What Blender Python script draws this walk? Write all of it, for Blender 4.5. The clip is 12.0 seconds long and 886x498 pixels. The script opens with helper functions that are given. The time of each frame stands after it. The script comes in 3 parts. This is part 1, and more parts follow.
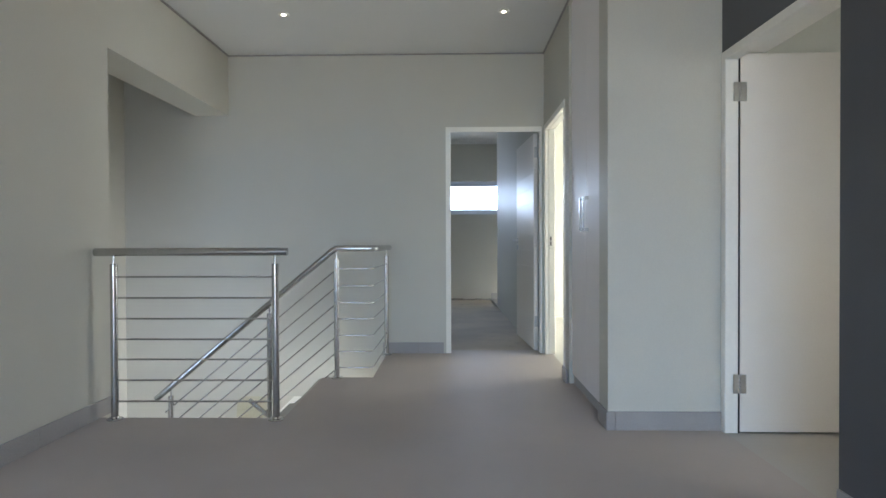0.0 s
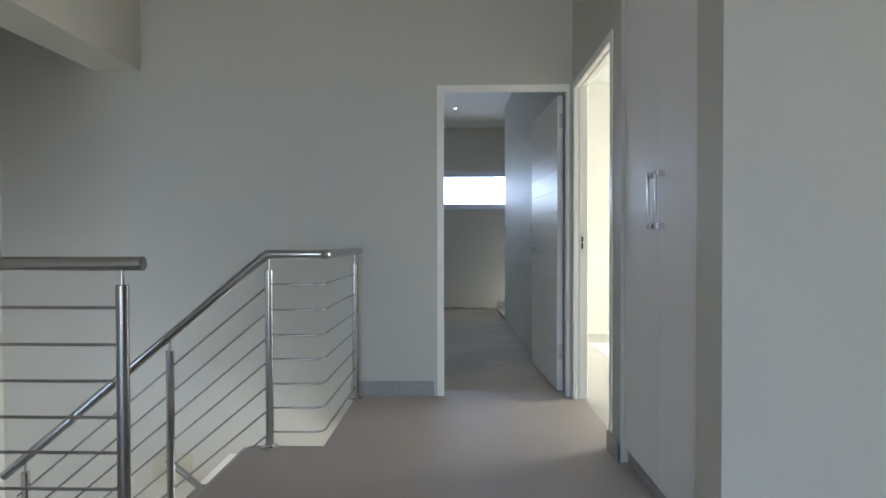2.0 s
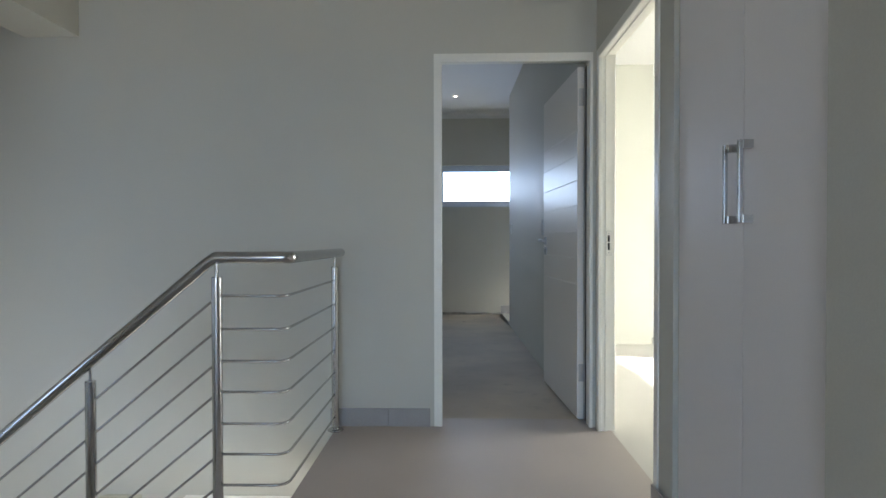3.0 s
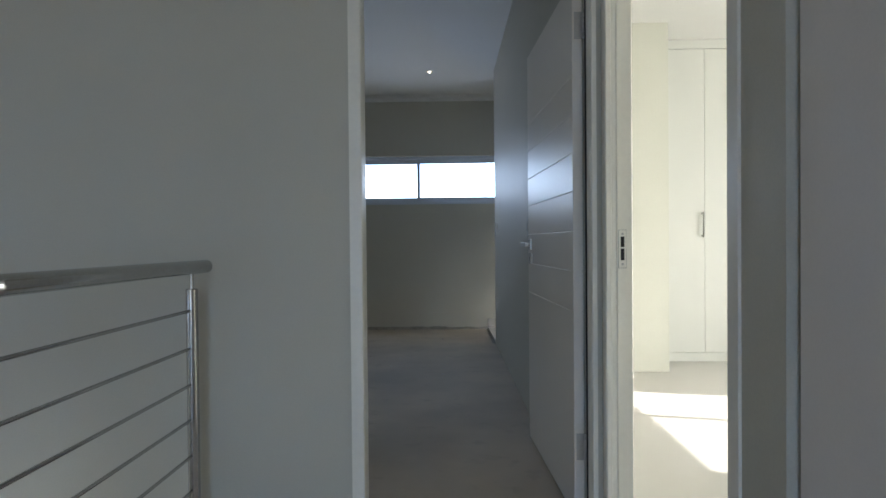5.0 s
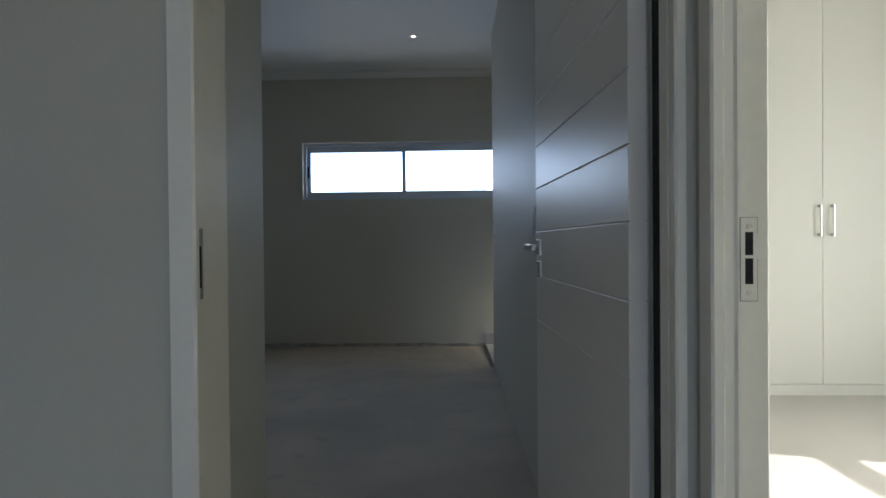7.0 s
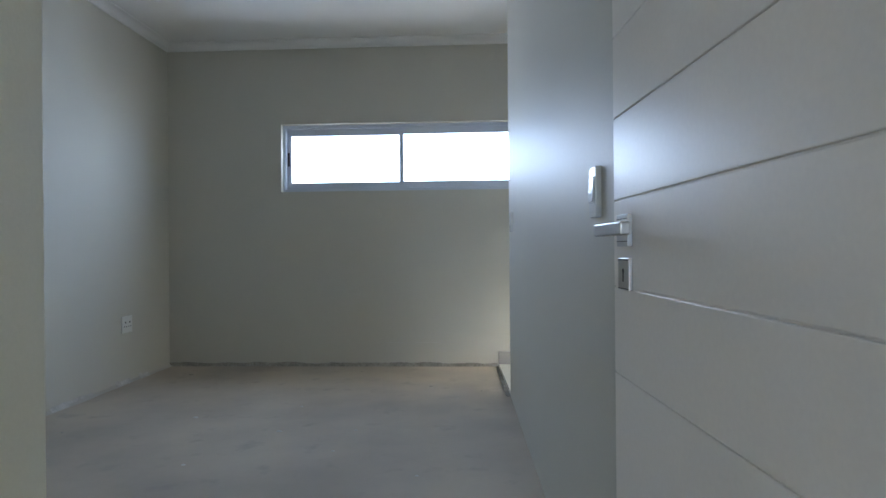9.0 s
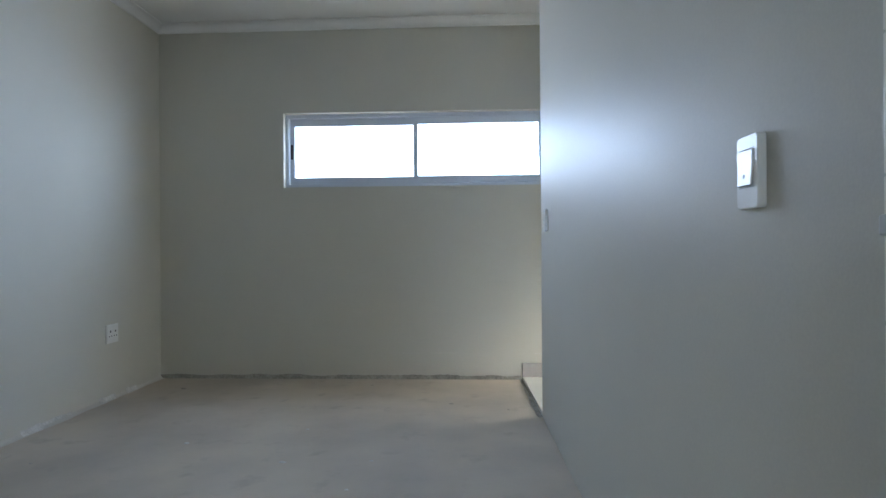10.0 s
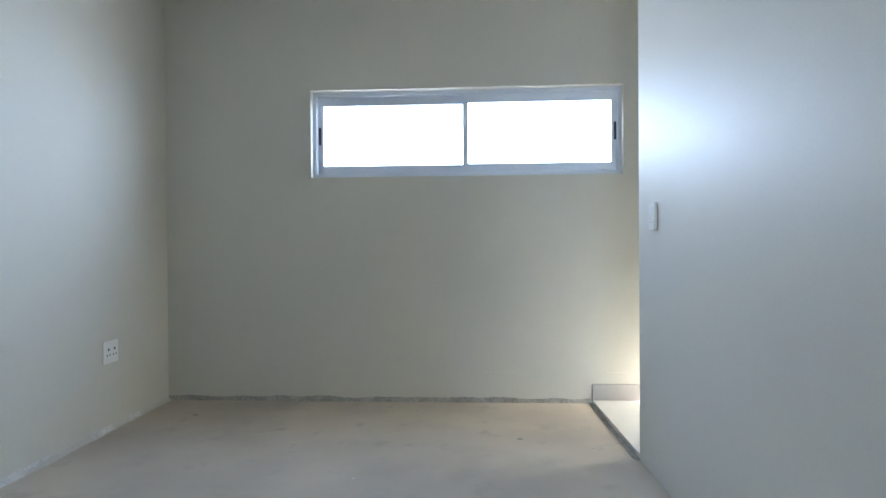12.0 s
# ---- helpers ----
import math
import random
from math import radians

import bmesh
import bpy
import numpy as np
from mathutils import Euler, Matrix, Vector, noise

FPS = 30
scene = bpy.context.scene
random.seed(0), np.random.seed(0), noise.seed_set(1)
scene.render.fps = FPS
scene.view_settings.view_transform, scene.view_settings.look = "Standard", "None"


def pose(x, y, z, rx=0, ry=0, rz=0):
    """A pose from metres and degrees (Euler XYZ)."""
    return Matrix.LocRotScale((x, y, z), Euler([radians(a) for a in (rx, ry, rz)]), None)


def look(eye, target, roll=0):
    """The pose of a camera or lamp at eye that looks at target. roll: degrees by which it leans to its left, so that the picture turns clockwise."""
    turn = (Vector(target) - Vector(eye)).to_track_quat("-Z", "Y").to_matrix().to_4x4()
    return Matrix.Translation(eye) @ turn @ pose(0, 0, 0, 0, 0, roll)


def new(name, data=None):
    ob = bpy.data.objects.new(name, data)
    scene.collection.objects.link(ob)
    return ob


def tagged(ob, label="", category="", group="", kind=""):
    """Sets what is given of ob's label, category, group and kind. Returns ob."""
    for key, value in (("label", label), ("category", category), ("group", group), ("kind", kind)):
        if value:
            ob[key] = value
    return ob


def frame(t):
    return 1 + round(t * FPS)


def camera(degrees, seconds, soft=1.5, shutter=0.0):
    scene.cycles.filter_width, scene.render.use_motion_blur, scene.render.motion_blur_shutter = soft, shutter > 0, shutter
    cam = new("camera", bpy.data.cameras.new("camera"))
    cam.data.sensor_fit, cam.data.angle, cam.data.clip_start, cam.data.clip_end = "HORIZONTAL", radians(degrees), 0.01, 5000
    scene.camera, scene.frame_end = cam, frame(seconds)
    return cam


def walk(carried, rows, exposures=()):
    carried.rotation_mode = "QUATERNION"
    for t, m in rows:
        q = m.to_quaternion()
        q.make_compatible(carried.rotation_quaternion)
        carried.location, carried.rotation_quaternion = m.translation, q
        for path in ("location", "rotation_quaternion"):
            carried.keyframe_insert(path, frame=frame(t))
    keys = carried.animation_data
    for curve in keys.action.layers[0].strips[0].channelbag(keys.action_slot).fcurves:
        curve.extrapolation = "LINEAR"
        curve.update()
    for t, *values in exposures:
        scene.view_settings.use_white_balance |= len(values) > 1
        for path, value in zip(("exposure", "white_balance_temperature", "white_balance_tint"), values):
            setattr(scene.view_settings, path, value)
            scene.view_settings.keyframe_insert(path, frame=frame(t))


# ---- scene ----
cam = camera(76.0, 12.0)
PATH = [
    (0, (0.307, 0.978, 1.011), (0.272, 2.978, 0.99), -0.2),
    (0.5, (0.35, 1.327, 1.026), (0.31, 3.326, 0.997), -0.2),
    (1, (0.357, 1.686, 1.017), (0.312, 3.685, 0.991), -0.2),
    (1.5, (0.356, 2.025, 1.029), (0.307, 4.024, 1.003), -0.2),
    (2, (0.38, 2.394, 1.037), (0.328, 4.393, 1.009), -0.1),
    (2.5, (0.367, 2.732, 1.034), (0.313, 4.732, 1.005), -0.2),
    (3, (0.375, 3.023, 1.035), (0.323, 5.022, 1.007), -0.1),
    (5, (0.628, 4.157, 1.05), (0.576, 6.156, 1.027), -0.5),
    (5.5, (0.686, 4.432, 1.052), (0.63, 6.431, 1.031), -0.5),
    (6, (0.689, 4.723, 1.052), (0.629, 6.722, 1.032), -0.4),
    (6.5, (0.709, 4.97, 1.049), (0.646, 6.969, 1.031), -0.6),
    (7, (0.744, 5.214, 1.051), (0.68, 7.213, 1.032), -0.5),
    (9, (0.747, 6.171, 1.008), (0.652, 8.169, 1.007), -0.5),
    (9.5, (0.635, 6.399, 1.018), (0.544, 8.397, 1.016), -0.3),
    (10, (0.581, 6.602, 1.017), (0.487, 8.599, 1.017), -0.4),
    (10.5, (0.545, 6.813, 1.026), (0.441, 8.81, 1.025), -0.3),
    (11, (0.457, 6.953, 1.036), (0.35, 8.95, 1.031), -0.5),
    (11.5, (0.318, 7.113, 1.06), (0.207, 9.11, 1.045), -0.4),
    (12, (0.211, 7.251, 1.059), (0.1, 9.248, 1.041), -0.4),
]
EXPOSURES = [(0, 1.86), (1.5, 1.66), (3, 1.60), (5, 1.12), (6.5, 0.70), (7.2, 0.70), (8.8, 2.04), (10, 2.40), (12, 2.98)]
walk(cam, [(t, look(eye, target, roll)) for t, eye, target, roll in PATH], EXPOSURES)

# ---- daylight ----
SUN_EL, SUN_AZ = 34.0, (-1.0, 0.2)          # the light travels towards -x and a little +y
world = bpy.data.worlds.new("sky")
scene.world = world
world.use_nodes = True
wn = world.node_tree.nodes
sky = wn.new("ShaderNodeTexSky")
sky.sky_type, sky.sun_disc = "NISHITA", False
sky.sun_elevation = radians(SUN_EL)
sky.sun_rotation = math.atan2(-SUN_AZ[0], -SUN_AZ[1])
world.node_tree.links.new(sky.outputs[0], wn["Background"].inputs[0])
wn["Background"].inputs[1].default_value = 0.12
sun = new("sun", bpy.data.lights.new("sun", "SUN"))
sun.data.energy, sun.data.angle, sun.data.color = 5.0, radians(0.5), (1.0, 0.96, 0.91)
_l = math.hypot(*SUN_AZ)
_d = Vector((SUN_AZ[0] / _l, SUN_AZ[1] / _l, -math.tan(radians(SUN_EL))))
sun.matrix_world = look((8, 4, 9), Vector((8, 4, 9)) + _d)


SKY_BLUE = (0.52, 0.73, 1.0)


def sky_lamp(name, eye, to, w, h, radiance, colour=SKY_BLUE, tilt=0.0, spread=180.0):
    """Daylight that enters by a window's opening; tilt: degrees downwards (skylight) or upwards (light from the ground)."""
    lamp = new(name, bpy.data.lights.new(name, "AREA"))
    lamp.data.shape, lamp.data.size, lamp.data.size_y, lamp.data.spread = "RECTANGLE", w, h, radians(spread)
    lamp.data.energy, lamp.data.color = radiance * math.pi * w * h, colour
    way = Vector(to).normalized()
    lamp.matrix_world = look(eye, Vector(eye) + way + Vector((0, 0, -math.tan(radians(tilt)))))
    return lamp


sky_lamp("skylight_bedroom", (0.15, 11.31, 1.815), (0, -1, 0), 2.06, 0.53, 2.35, (0.38, 0.59, 1.0), 20, 176)
sky_lamp("groundlight_bedroom", (0.15, 11.33, 1.80), (0, -1, 0), 2.06, 0.5, 0.76, (1.0, 0.86, 0.64), -34)
sky_lamp("skylight_bedroom_sunward", (1.75, 12.3, 2.1), (-0.75, -1, 0), 1.7, 1.3, 3.0, (0.52, 0.70, 1.0), 6)
sky_lamp("skylight_lounge", (-0.3, -3.22, 1.25), (0, 1, 0), 3.0, 2.1, 1.82, (0.228, 0.51, 0.98), 42, 116)
sky_lamp("groundlight_lounge", (-0.3, -3.25, 1.25), (0, 1, 0), 3.0, 2.1, 0.43, (1.0, 0.77, 0.40), -26, 140)
# Fill added to brighten the west wall, from a supposed window.
sky_lamp("fill_lounge_east", (4.72, -1.7, 1.2), (-1, 0, 0), 1.6, 2.0, 2.9, (0.78, 0.85, 0.96), 15)
sky_lamp("skylight_bright_room", (4.86, 6.84, 1.15), (-1, 0, 0), 1.5, 1.9, 2.9, (0.90, 0.95, 0.97), 10)
sky_lamp("skylight_passage", (2.46, 10.58, 0.58), (-1, 0, 0), 0.8, 0.5, 0.9, (0.86, 0.93, 1.0), 40, 110)
# Fill added to light the stairwell from below by an assumed window.
sky_lamp("fill_stair", (1.96, 5.0, -1.75), (-1, 0, 0), 1.6, 1.9, 2.5, (0.78, 0.86, 1.0))
sky_lamp("skylight_stair_south", (-2.39, 4.0, 0.15), (0, 1, 0), 0.54, 1.5, 1.5, (0.50, 0.66, 1.0), 26)
# Fill added so that the side room and its door are lit.
sky_lamp("fill_side_room", (4.42, 1.55, 1.5), (-1, 0, 0), 0.9, 1.1, 1.4, (0.9, 0.95, 1.0), 10)


# ---- materials ----
def material(name, colour, rough=0.5, metal=0.0, vary=0.06, grain=40.0, bump=0.02, coarse=1.3, coat=0.0, spec=0.5, tint=None, rough_vary=0.05):
    """A surface with variation at two scales, fine relief and uneven gloss."""
    m = bpy.data.materials.new(name)
    m.use_nodes = True
    n, ln = m.node_tree.nodes, m.node_tree.links
    b = n["Principled BSDF"]
    co = n.new("ShaderNodeTexCoord")
    big, fine = n.new("ShaderNodeTexNoise"), n.new("ShaderNodeTexNoise")
    big.inputs["Scale"].default_value, big.inputs["Detail"].default_value = coarse, 5
    fine.inputs["Scale"].default_value, fine.inputs["Detail"].default_value = grain, 4
    for t in (big, fine):
        ln.new(co.outputs["Object"], t.inputs["Vector"])
    add = n.new("ShaderNodeMath")
    add.operation = "ADD"
    ln.new(big.outputs["Fac"], add.inputs[0])
    ln.new(fine.outputs["Fac"], add.inputs[1])
    half = n.new("ShaderNodeMath")
    half.operation, half.inputs[1].default_value = "MULTIPLY", 0.5
    ln.new(add.outputs[0], half.inputs[0])
    ramp = n.new("ShaderNodeValToRGB")
    lo = tint or tuple(c * (1 - 2 * vary) for c in colour)
    hi = tuple(min(1, c * (1 + vary)) for c in colour)
    ramp.color_ramp.elements[0].position, ramp.color_ramp.elements[0].color = 0.32, (*lo, 1)
    ramp.color_ramp.elements[1].position, ramp.color_ramp.elements[1].color = 0.66, (*hi, 1)
    ln.new(half.outputs[0], ramp.inputs[0])
    ln.new(ramp.outputs[0], b.inputs["Base Color"])
    mr = n.new("ShaderNodeMapRange")
    mr.inputs["To Min"].default_value, mr.inputs["To Max"].default_value = max(0.02, rough - rough_vary), min(1, rough + rough_vary)
    ln.new(big.outputs["Fac"], mr.inputs["Value"])
    ln.new(mr.outputs[0], b.inputs["Roughness"])
    b.inputs["Metallic"].default_value = metal
    b.inputs["Specular IOR Level"].default_value = spec
    b.inputs["Coat Weight"].default_value = coat
    if bump:
        bp = n.new("ShaderNodeBump")
        bp.inputs["Strength"].default_value, bp.inputs["Distance"].default_value = 0.5, bump
        ln.new(fine.outputs["Fac"], bp.inputs["Height"])
        ln.new(bp.outputs[0], b.inputs["Normal"])
    return m


def stained(name, pale, mid, dark):
    """Raw trowelled cement: broad clouds, long trowel strokes, small dark stains and grit."""
    m = bpy.data.materials.new(name)
    m.use_nodes = True
    n, ln = m.node_tree.nodes, m.node_tree.links
    b = n["Principled BSDF"]
    co = n.new("ShaderNodeTexCoord")

    def cloud(scale, detail, squash=(1, 1, 1), lo=0.0, hi=1.0):
        mp, t, r = n.new("ShaderNodeMapping"), n.new("ShaderNodeTexNoise"), n.new("ShaderNodeMapRange")
        mp.inputs["Scale"].default_value = squash
        t.inputs["Scale"].default_value, t.inputs["Detail"].default_value = scale, detail
        r.inputs["From Min"].default_value, r.inputs["From Max"].default_value = lo, hi
        ln.new(co.outputs["Object"], mp.inputs[0])
        ln.new(mp.outputs[0], t.inputs["Vector"])
        ln.new(t.outputs["Fac"], r.inputs["Value"])
        return r.outputs[0]

    def blend(fac, a, c, mode="MIX"):
        x = n.new("ShaderNodeMix")
        x.data_type, x.blend_type = "RGBA", mode
        for v, k in ((fac, 0), (a, 6), (c, 7)):
            if isinstance(v, tuple):
                x.inputs[k].default_value = (*v, 1)
            elif isinstance(v, float):
                x.inputs[k].default_value = v
            else:
                ln.new(v, x.inputs[k])
        return x.outputs[2]

    broad = cloud(1.1, 6, lo=0.40, hi=0.64)
    strokes = cloud(2.2, 5, (1.0, 2.2, 1), 0.42, 0.66)
    spots = cloud(6.0, 4, lo=0.60, hi=0.74)
    grit = cloud(150, 3, lo=0.3, hi=0.75)
    c = blend(broad, pale, mid)
    half = n.new("ShaderNodeMath")
    half.operation, half.inputs[1].default_value = "MULTIPLY", 0.12
    ln.new(strokes, half.inputs[0])
    c = blend(half.outputs[0], c, mid)
    weak = n.new("ShaderNodeMath")
    weak.operation, weak.inputs[1].default_value = "MULTIPLY", 0.45
    ln.new(spots, weak.inputs[0])
    c = blend(weak.outputs[0], c, dark)
    ln.new(c, b.inputs["Base Color"])
    b.inputs["Roughness"].default_value = 0.82
    b.inputs["Specular IOR Level"].default_value = 0.25
    bp = n.new("ShaderNodeBump")
    bp.inputs["Strength"].default_value, bp.inputs["Distance"].default_value = 0.5, 0.0012
    ln.new(grit, bp.inputs["Height"])
    ln.new(bp.outputs[0], b.inputs["Normal"])
    return m


def glowing(name, colour, strength):
    m = bpy.data.materials.new(name)
    m.use_nodes = True
    b = m.node_tree.nodes["Principled BSDF"]
    b.inputs["Base Color"].default_value = (*colour, 1)
    b.inputs["Emission Color"].default_value = (*colour, 1)
    b.inputs["Emission Strength"].default_value = strength
    return m


def glass_material(name):
    m = bpy.data.materials.new(name)
    m.use_nodes = True
    b = m.node_tree.nodes["Principled BSDF"]
    b.inputs["Base Color"].default_value = (0.97, 0.99, 0.98, 1)
    b.inputs["Roughness"].default_value = 0.0
    b.inputs["Transmission Weight"].default_value = 1.0
    b.inputs["IOR"].default_value = 1.45
    return m


WALL = material("wall_paint_greige", (0.575, 0.55, 0.475), 0.53, spec=0.23, vary=0.03, grain=180, bump=0.0006, coarse=0.8)
WALL_WHITE = material("wall_paint_cream", (0.72, 0.71, 0.62), 0.5, vary=0.02, grain=180, bump=0.0006)
STAIR_BEIGE = material("wall_beige_lower", (0.60, 0.56, 0.48), 0.6, vary=0.03, grain=150, bump=0.0006)
# A yellow spot of light on the stair wall, held in the colour.
LIT_YELLOW = material("lit_spot_yellowish", (0.56, 0.52, 0.38), 0.75, vary=0.07, grain=90, bump=0.001, coarse=5)
CHARCOAL = material("wall_paint_charcoal", (0.082, 0.083, 0.09), 0.45, vary=0.05, grain=180, bump=0.0006)
CEILING = material("ceiling_paint_white", (0.74, 0.73, 0.70), 0.7, vary=0.015, grain=120, bump=0.0004)
FLOOR = material("floor_tile_taupe", (0.475, 0.415, 0.375), 0.58, spec=0.36, vary=0.05, grain=260, bump=0.0003, coarse=2.2, rough_vary=0.08)
GROUT = material("grout_grey", (0.30, 0.27, 0.25), 0.8, vary=0.08, grain=400)
SKIRT = material("skirting_tile_grey", (0.36, 0.335, 0.315), 0.45, vary=0.08, grain=220, bump=0.0003, coarse=3)
FRAME = material("door_frame_enamel_white", (0.86, 0.83, 0.75), 0.36, vary=0.02, grain=60, bump=0.0005)
DOOR = material("door_paint_white", (0.82, 0.765, 0.69), 0.36, spec=0.45, vary=0.02, grain=120, bump=0.0004)
CUPBOARD = material("cupboard_melamine_white", (0.82, 0.775, 0.75), 0.46, vary=0.015, grain=200, bump=0.0002)
WARDROBE = material("wardrobe_melamine_cream", (0.76, 0.755, 0.70), 0.46, vary=0.015, grain=200, bump=0.0002)
STEEL = material("brushed_stainless_steel", (0.51, 0.505, 0.495), 0.17, metal=1.0, vary=0.05, grain=90, bump=0.0002, coarse=8)
SATIN = material("satin_nickel", (0.53, 0.52, 0.50), 0.3, metal=1.0, vary=0.04, grain=120, bump=0.0)
ALU = material("anodised_aluminium_frame", (0.60, 0.64, 0.70), 0.42, metal=0.2, vary=0.03, grain=120, bump=0.0)
# Near black, also painted in for the shade of holes and hinge gaps.
DARK = material("dark_recess", (0.02, 0.02, 0.02), 0.8, vary=0.1)
PLASTIC = material("switch_plastic_white", (0.80, 0.79, 0.75), 0.25, vary=0.01, grain=80, bump=0.0)
SEAM = material("switch_seam_grey", (0.30, 0.30, 0.29), 0.5, vary=0.05, bump=0.0)
GLOSSY = material("switch_rocker_gloss", (0.78, 0.77, 0.73), 0.20, vary=0.01, grain=80, bump=0.0, rough_vary=0.02)
SCREED = stained("cement_screed_raw", (0.565, 0.48, 0.375), (0.43, 0.37, 0.30), (0.33, 0.29, 0.245))
DIRT = material("mortar_residue", (0.37, 0.345, 0.30), 0.9, vary=0.22, grain=60, bump=0.004, coarse=9)
PLASTER = material("plaster_splash_white", (0.62, 0.60, 0.56), 0.85, vary=0.15, grain=80, bump=0.003, coarse=12)
TILE_SIDE = material("floor_tile_beige", (0.46, 0.43, 0.385), 0.45, vary=0.05, grain=200, bump=0.0002, coarse=2.2)
TILE_LIGHT = material("floor_tile_pale", (0.56, 0.54, 0.50), 0.4, vary=0.04, grain=200, bump=0.0002, coarse=2.2)
TILE_CREAM = material("passage_tile_cream", (0.56, 0.54, 0.49), 0.3, vary=0.04, grain=160, bump=0.0002, coarse=3)
CONCRETE = material("stair_tread_cream", (0.55, 0.52, 0.46), 0.55, vary=0.06, grain=120, bump=0.0006)
GROUND = material("ground_paving", (0.30, 0.28, 0.25), 0.8, vary=0.2, grain=8, bump=0.004)
LAMP = glowing("lamp_glow", (1.0, 0.95, 0.86), 6.0)
GLASS = glass_material("window_glass")


# ---- mesh helpers ----
def mesh_of(name, bm, mat, smooth=False):
    me = bpy.data.meshes.new(name)
    bmesh.ops.recalc_face_normals(bm, faces=bm.faces[:])
    bm.to_mesh(me)
    bm.free()
    me.materials.append(mat)
    if smooth:
        for p in me.polygons:
            p.use_smooth = True
        me.set_sharp_from_angle(angle=radians(40))
    return me


def part(name, bm, mat, parent=None, label="", smooth=False):
    ob = new(name, mesh_of(name, bm, mat, smooth))
    ob.parent = parent
    return tagged(ob, label)


def structure(name, bm, mat, label, category, parent=None):
    return tagged(part(name, bm, mat, parent), label, category, kind="structure")


def box(bm, x0, x1, y0, y1, z0, z1, bevel=0.0):
    v = [bm.verts.new((x, y, z)) for x in (x0, x1) for y in (y0, y1) for z in (z0, z1)]
    f = [bm.faces.new([v[i] for i in q]) for q in ((0, 1, 3, 2), (4, 6, 7, 5), (0, 4, 5, 1), (2, 3, 7, 6), (0, 2, 6, 4), (1, 5, 7, 3))]
    if bevel:
        edges = list({e for g in f for e in g.edges})
        bmesh.ops.bevel(bm, geom=edges, offset=bevel, segments=2, affect="EDGES", profile=0.5)
    return bm


def block(*a, bevel=0.0):
    return box(bmesh.new(), *a, bevel=bevel)


def prism(bm, outline, axis, a0, a1):
    """An outline of 2D points, pushed along an axis from a0 to a1."""
    def at(p, a):
        return {"x": (a, p[0], p[1]), "y": (p[0], a, p[1]), "z": (p[0], p[1], a)}[axis]
    lo, hi = [bm.verts.new(at(p, a0)) for p in outline], [bm.verts.new(at(p, a1)) for p in outline]
    bm.faces.new(lo[::-1])
    bm.faces.new(hi)
    for i in range(len(lo)):
        j = (i + 1) % len(lo)
        bm.faces.new((lo[i], lo[j], hi[j], hi[i]))
    return bm


def tube(bm, points, r, sides=14, cap=True):
    """A round bar along a line of points."""
    pts = [Vector(p) for p in points]
    rings = []
    for i, p in enumerate(pts):
        a = (pts[i] - pts[i - 1]).normalized() if i else None
        b = (pts[i + 1] - pts[i]).normalized() if i + 1 < len(pts) else None
        t = ((a or b) + (b or a)).normalized()
        side = t.cross(Vector((0, 0, 1)))
        side = (side if side.length > 0.01 else t.cross(Vector((0, 1, 0)))).normalized()
        up = side.cross(t)
        k = 1 / max(0.5, (a or b).dot(t))
        rings.append([bm.verts.new(p + r * k * (math.cos(q) * side + math.sin(q) * up)) for q in (2 * math.pi * n / sides for n in range(sides))])
    for u, w in zip(rings, rings[1:]):
        for n in range(sides):
            bm.faces.new((u[n], u[(n + 1) % sides], w[(n + 1) % sides], w[n]))
    if cap:
        bm.faces.new(rings[0][::-1])
        bm.faces.new(rings[-1])
    return bm


def lathe(bm, centre, profile, sides=24):
    """A turned shape round an upright axis: rows of radius and height."""
    rings = [[bm.verts.new((centre[0] + r * math.cos(2 * math.pi * n / sides), centre[1] + r * math.sin(2 * math.pi * n / sides), centre[2] + h)) for n in range(sides)] for r, h in profile]
    for u, w in zip(rings, rings[1:]):
        for n in range(sides):
            bm.faces.new((u[n], u[(n + 1) % sides], w[(n + 1) % sides], w[n]))
    bm.faces.new(rings[0][::-1])
    bm.faces.new(rings[-1])
    return bm


def wall_mesh(axis, at, thick, a0, a1, z0, z1, openings=()):
    """A wall in the plane axis = at .. at + thick, from a0 to a1, with openings (a0, a1, z0, z1) right through it."""
    bm = bmesh.new()
    lo, hi = min(at, at + thick), max(at, at + thick)
    cuts = sorted({a0, a1, *(v for o in openings for v in o[:2])})
    for u, w in zip(cuts, cuts[1:]):
        z = z0
        for o in sorted((o for o in openings if o[0] <= u and o[1] >= w), key=lambda o: o[2]) + [(0, 0, z1, z1)]:
            if o[2] > z:
                box(bm, *((lo, hi, u, w) if axis == "x" else (u, w, lo, hi)), z, o[2])
            z = o[3]
    bmesh.ops.remove_doubles(bm, verts=bm.verts[:], dist=1e-5)
    return bm


# ---- dimensions ----
H, HB, HR = 2.742, 2.828, 2.78                # ceilings: landing, bedroom, bright room
XL, XR = -1.755, 1.14                        # landing walls
YD, YD2 = 6.178, 6.33                         # wall with the bedroom door
BX, BY, NY = -1.911, 11.06, 10.08             # bedroom: far left corner, end of the right-hand wall
DY0, DY1 = 5.195, 6.155                       # door to the bright room
TX, TY0, TY1 = 1.748, 3.045, 4.038            # charcoal wall and its door
BK = 4.042                                    # front of the cupboard block
WELL_X = -0.30                                # edge of the floor at the void
STEP_X, RISE, GO = -0.678, 0.19, 0.229        # stair
YA, YB = 4.21, 5.215                          # balustrade lines
LOW = -2.95                                   # floor below

